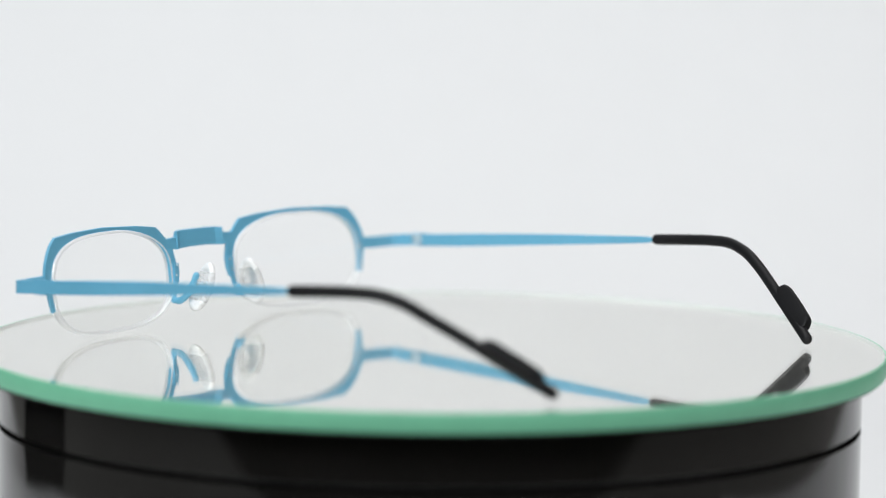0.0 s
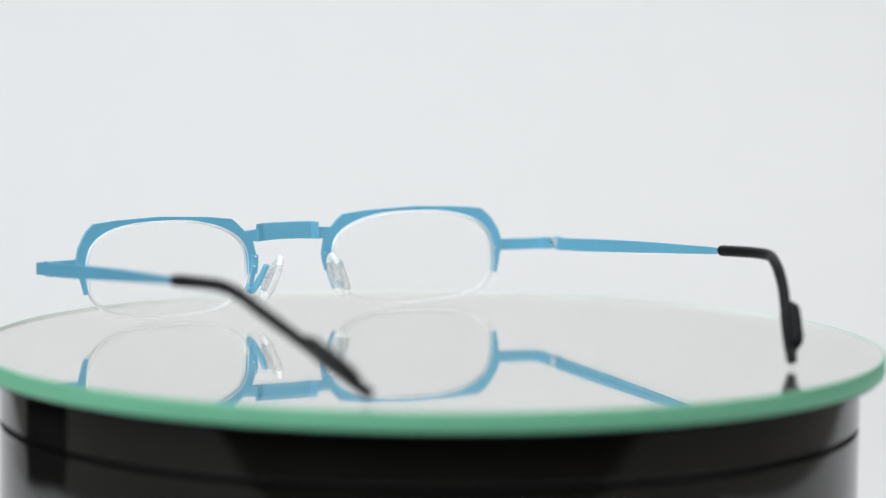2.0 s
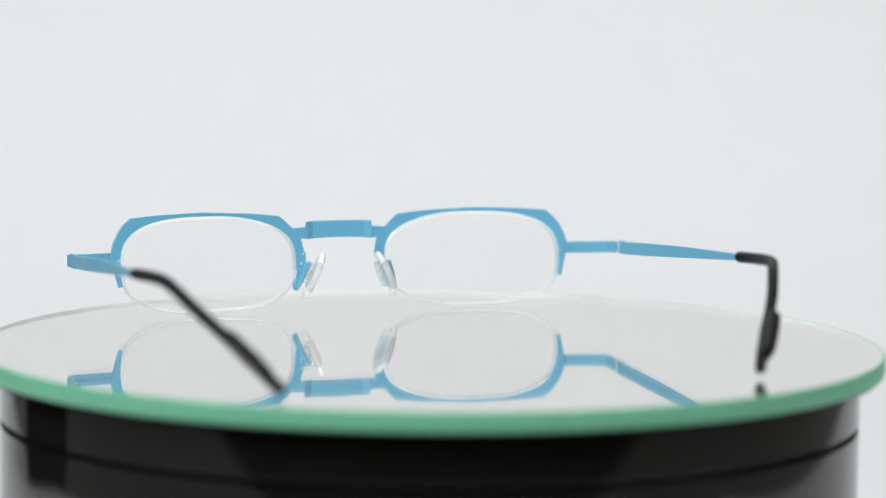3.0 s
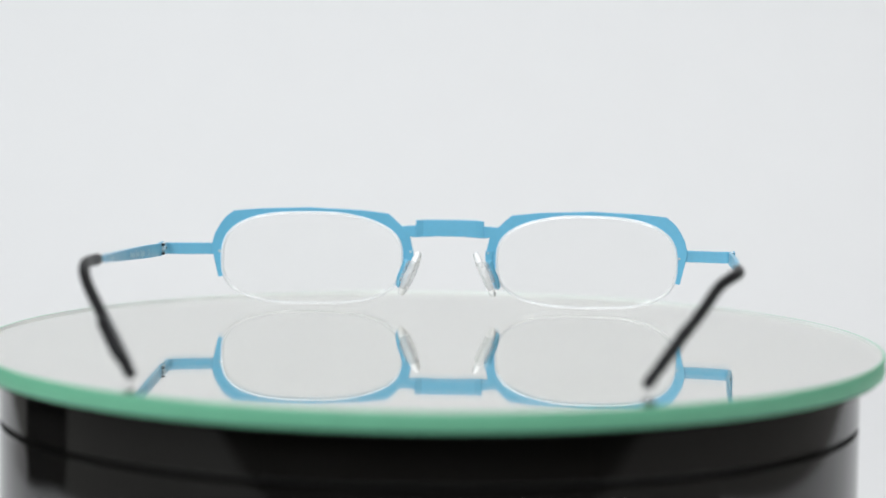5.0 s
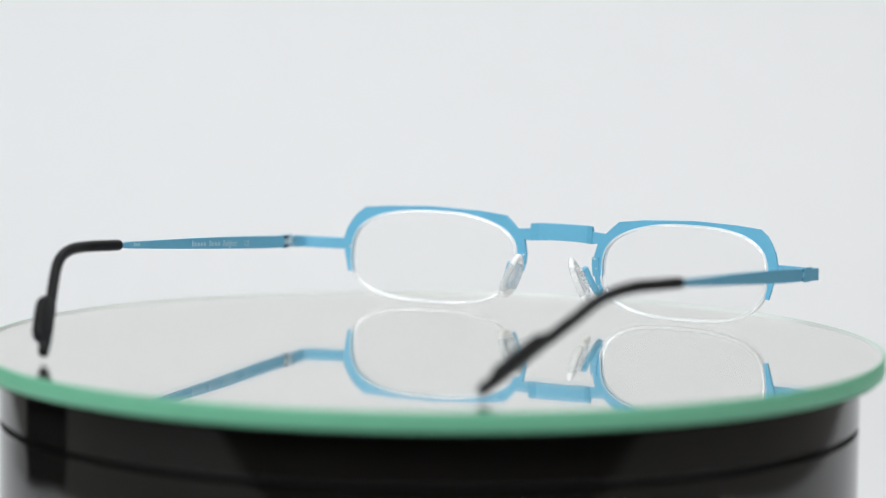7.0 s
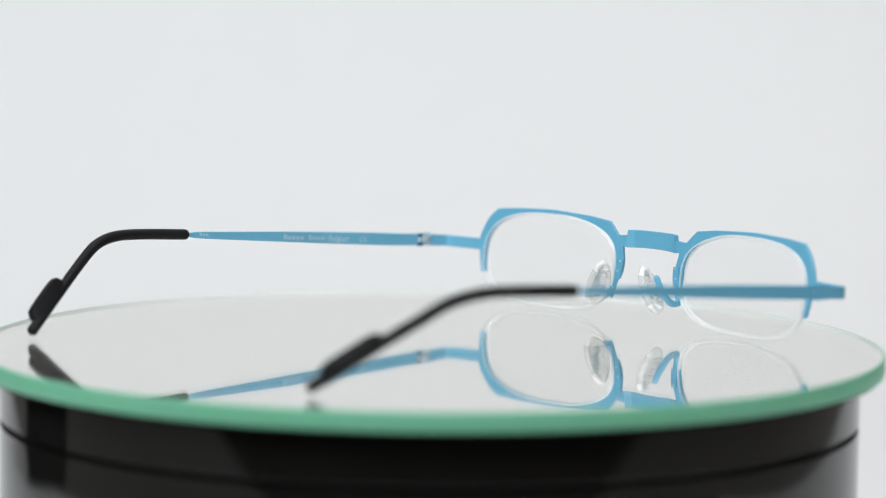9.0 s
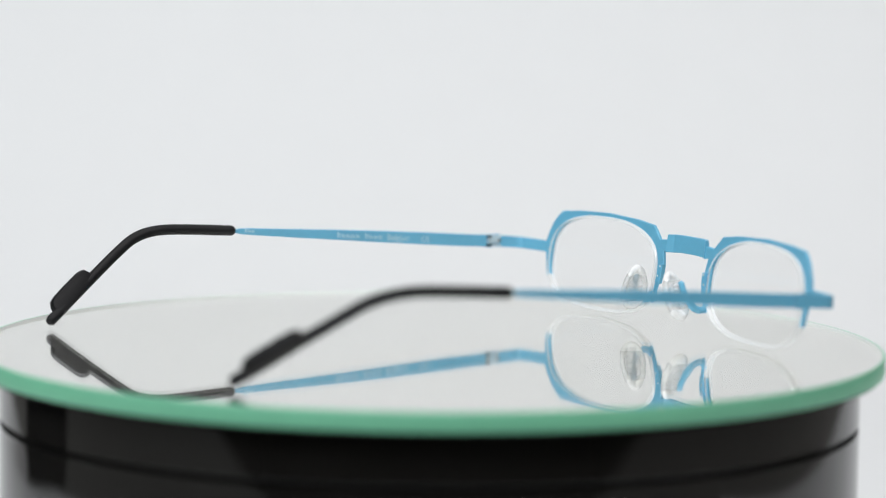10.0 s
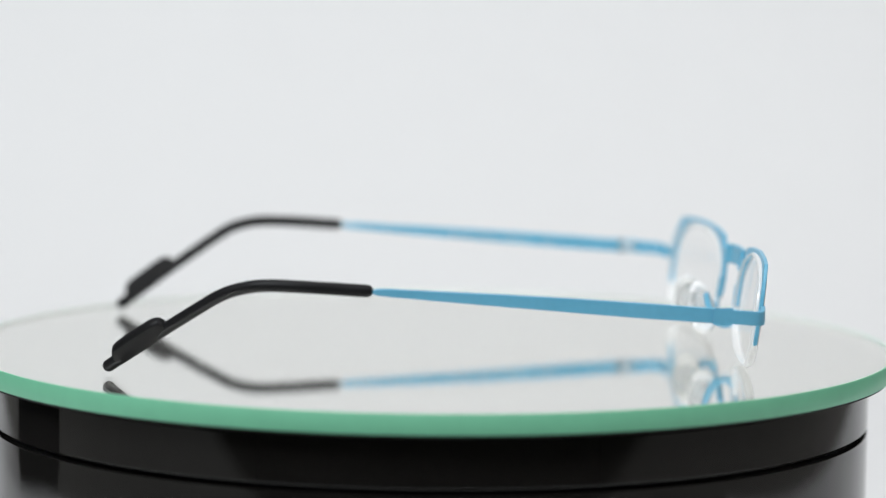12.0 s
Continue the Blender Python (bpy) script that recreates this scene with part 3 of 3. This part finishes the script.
for side in (-1, 1):
    half_rim = part("rim", rim(side), BLUE, glasses, "pale blue lacquered half rim")
    part("rim_clip", rim_clip(side), BLUE, half_rim, "blue plate lapping the rim's end")
    part("pad_plate", pad_plate(side), BLUE, half_rim, "narrow blue plate down to the pad")
    for x, z, proud in ((9.6, 13.5, 0.9), (10.15, 11.2, 0.9), (11.25, 7.0, 0.75)):
        part("stud", stud(side, x, z, proud), RIVET, half_rim, "small pale steel rivet")
    part("cord_anchor", cord_anchor(side), LENS_EDGE, half_rim, "pale end of the nylon thread")
    pane = part("lens", lens(side), [LENS, LENS_EDGE], glasses, "clear lens, rimless below", smooth=40)
    pane.visible_shadow = False
    part("cord", cord(side), LENS, pane, "clear nylon thread")
    part("endpiece", endpiece(side), BLUE, glasses)
    hinge_parts(side, glasses)
    arm = part("temple", temple(side), BLUE, glasses, "slim pale blue temple")
    cover = part("temple_tip", tip(side), RUBBER, arm, "curved black silicone tip")
    part("tip_block", tip_pad(side), RUBBER, arm, "flat black block on the tip")
    if side < 0:
        prints(side, arm)
    pad = part("nose_pad", nose_pad(side), [PAD, PAD_RIM, PAD_HIGHLIGHT], glasses, "clear silicone nose pad", smooth=60)
    part("pad_arm", pad_arm(side), BLUE, pad, "bent blue wire arm")
    part("pad_mount", pad_mount(side), PAD, pad, "ribbed clear block on the pad")
part("bridge", bridge(), BLUE, glasses, "raised blue bridge plate", smooth=15)


def motions():
    """The turntable turns slowly and steadily, carrying the mirror and the eyeglasses; the focus is pulled once."""
    turns = [(0.0, 54.5), (0.5, 48.55), (1.0, 42.72), (1.5, 36.95), (2.0, 31.19), (2.5, 25.45), (3.0, 19.7), (4.0, 8.1), (5.0, -3.85), (5.5, -9.97), (6.0, -16.08),
             (6.5, -22.1), (7.0, -28.12), (8.0, -39.7), (9.0, -51.25), (9.5, -57.08), (10.0, -62.84), (10.5, -68.55), (11.0, -74.2), (11.5, -79.95), (12.0, -85.8)]
    rows = [(t, pose(0, 0, TOP, 0, 0, a)) for t, a in turns]
    walk(glasses, rows)
    walk(mirror, rows)
    walk(focus_mark, [(0.0, sharp_at(0.675)), (0.5, sharp_at(0.703)), (6.0, sharp_at(0.703)), (10.6, sharp_at(0.703)), (10.7, sharp_at(0.620)), (11.3, sharp_at(0.620)), (12.0, sharp_at(0.620))])


motions()
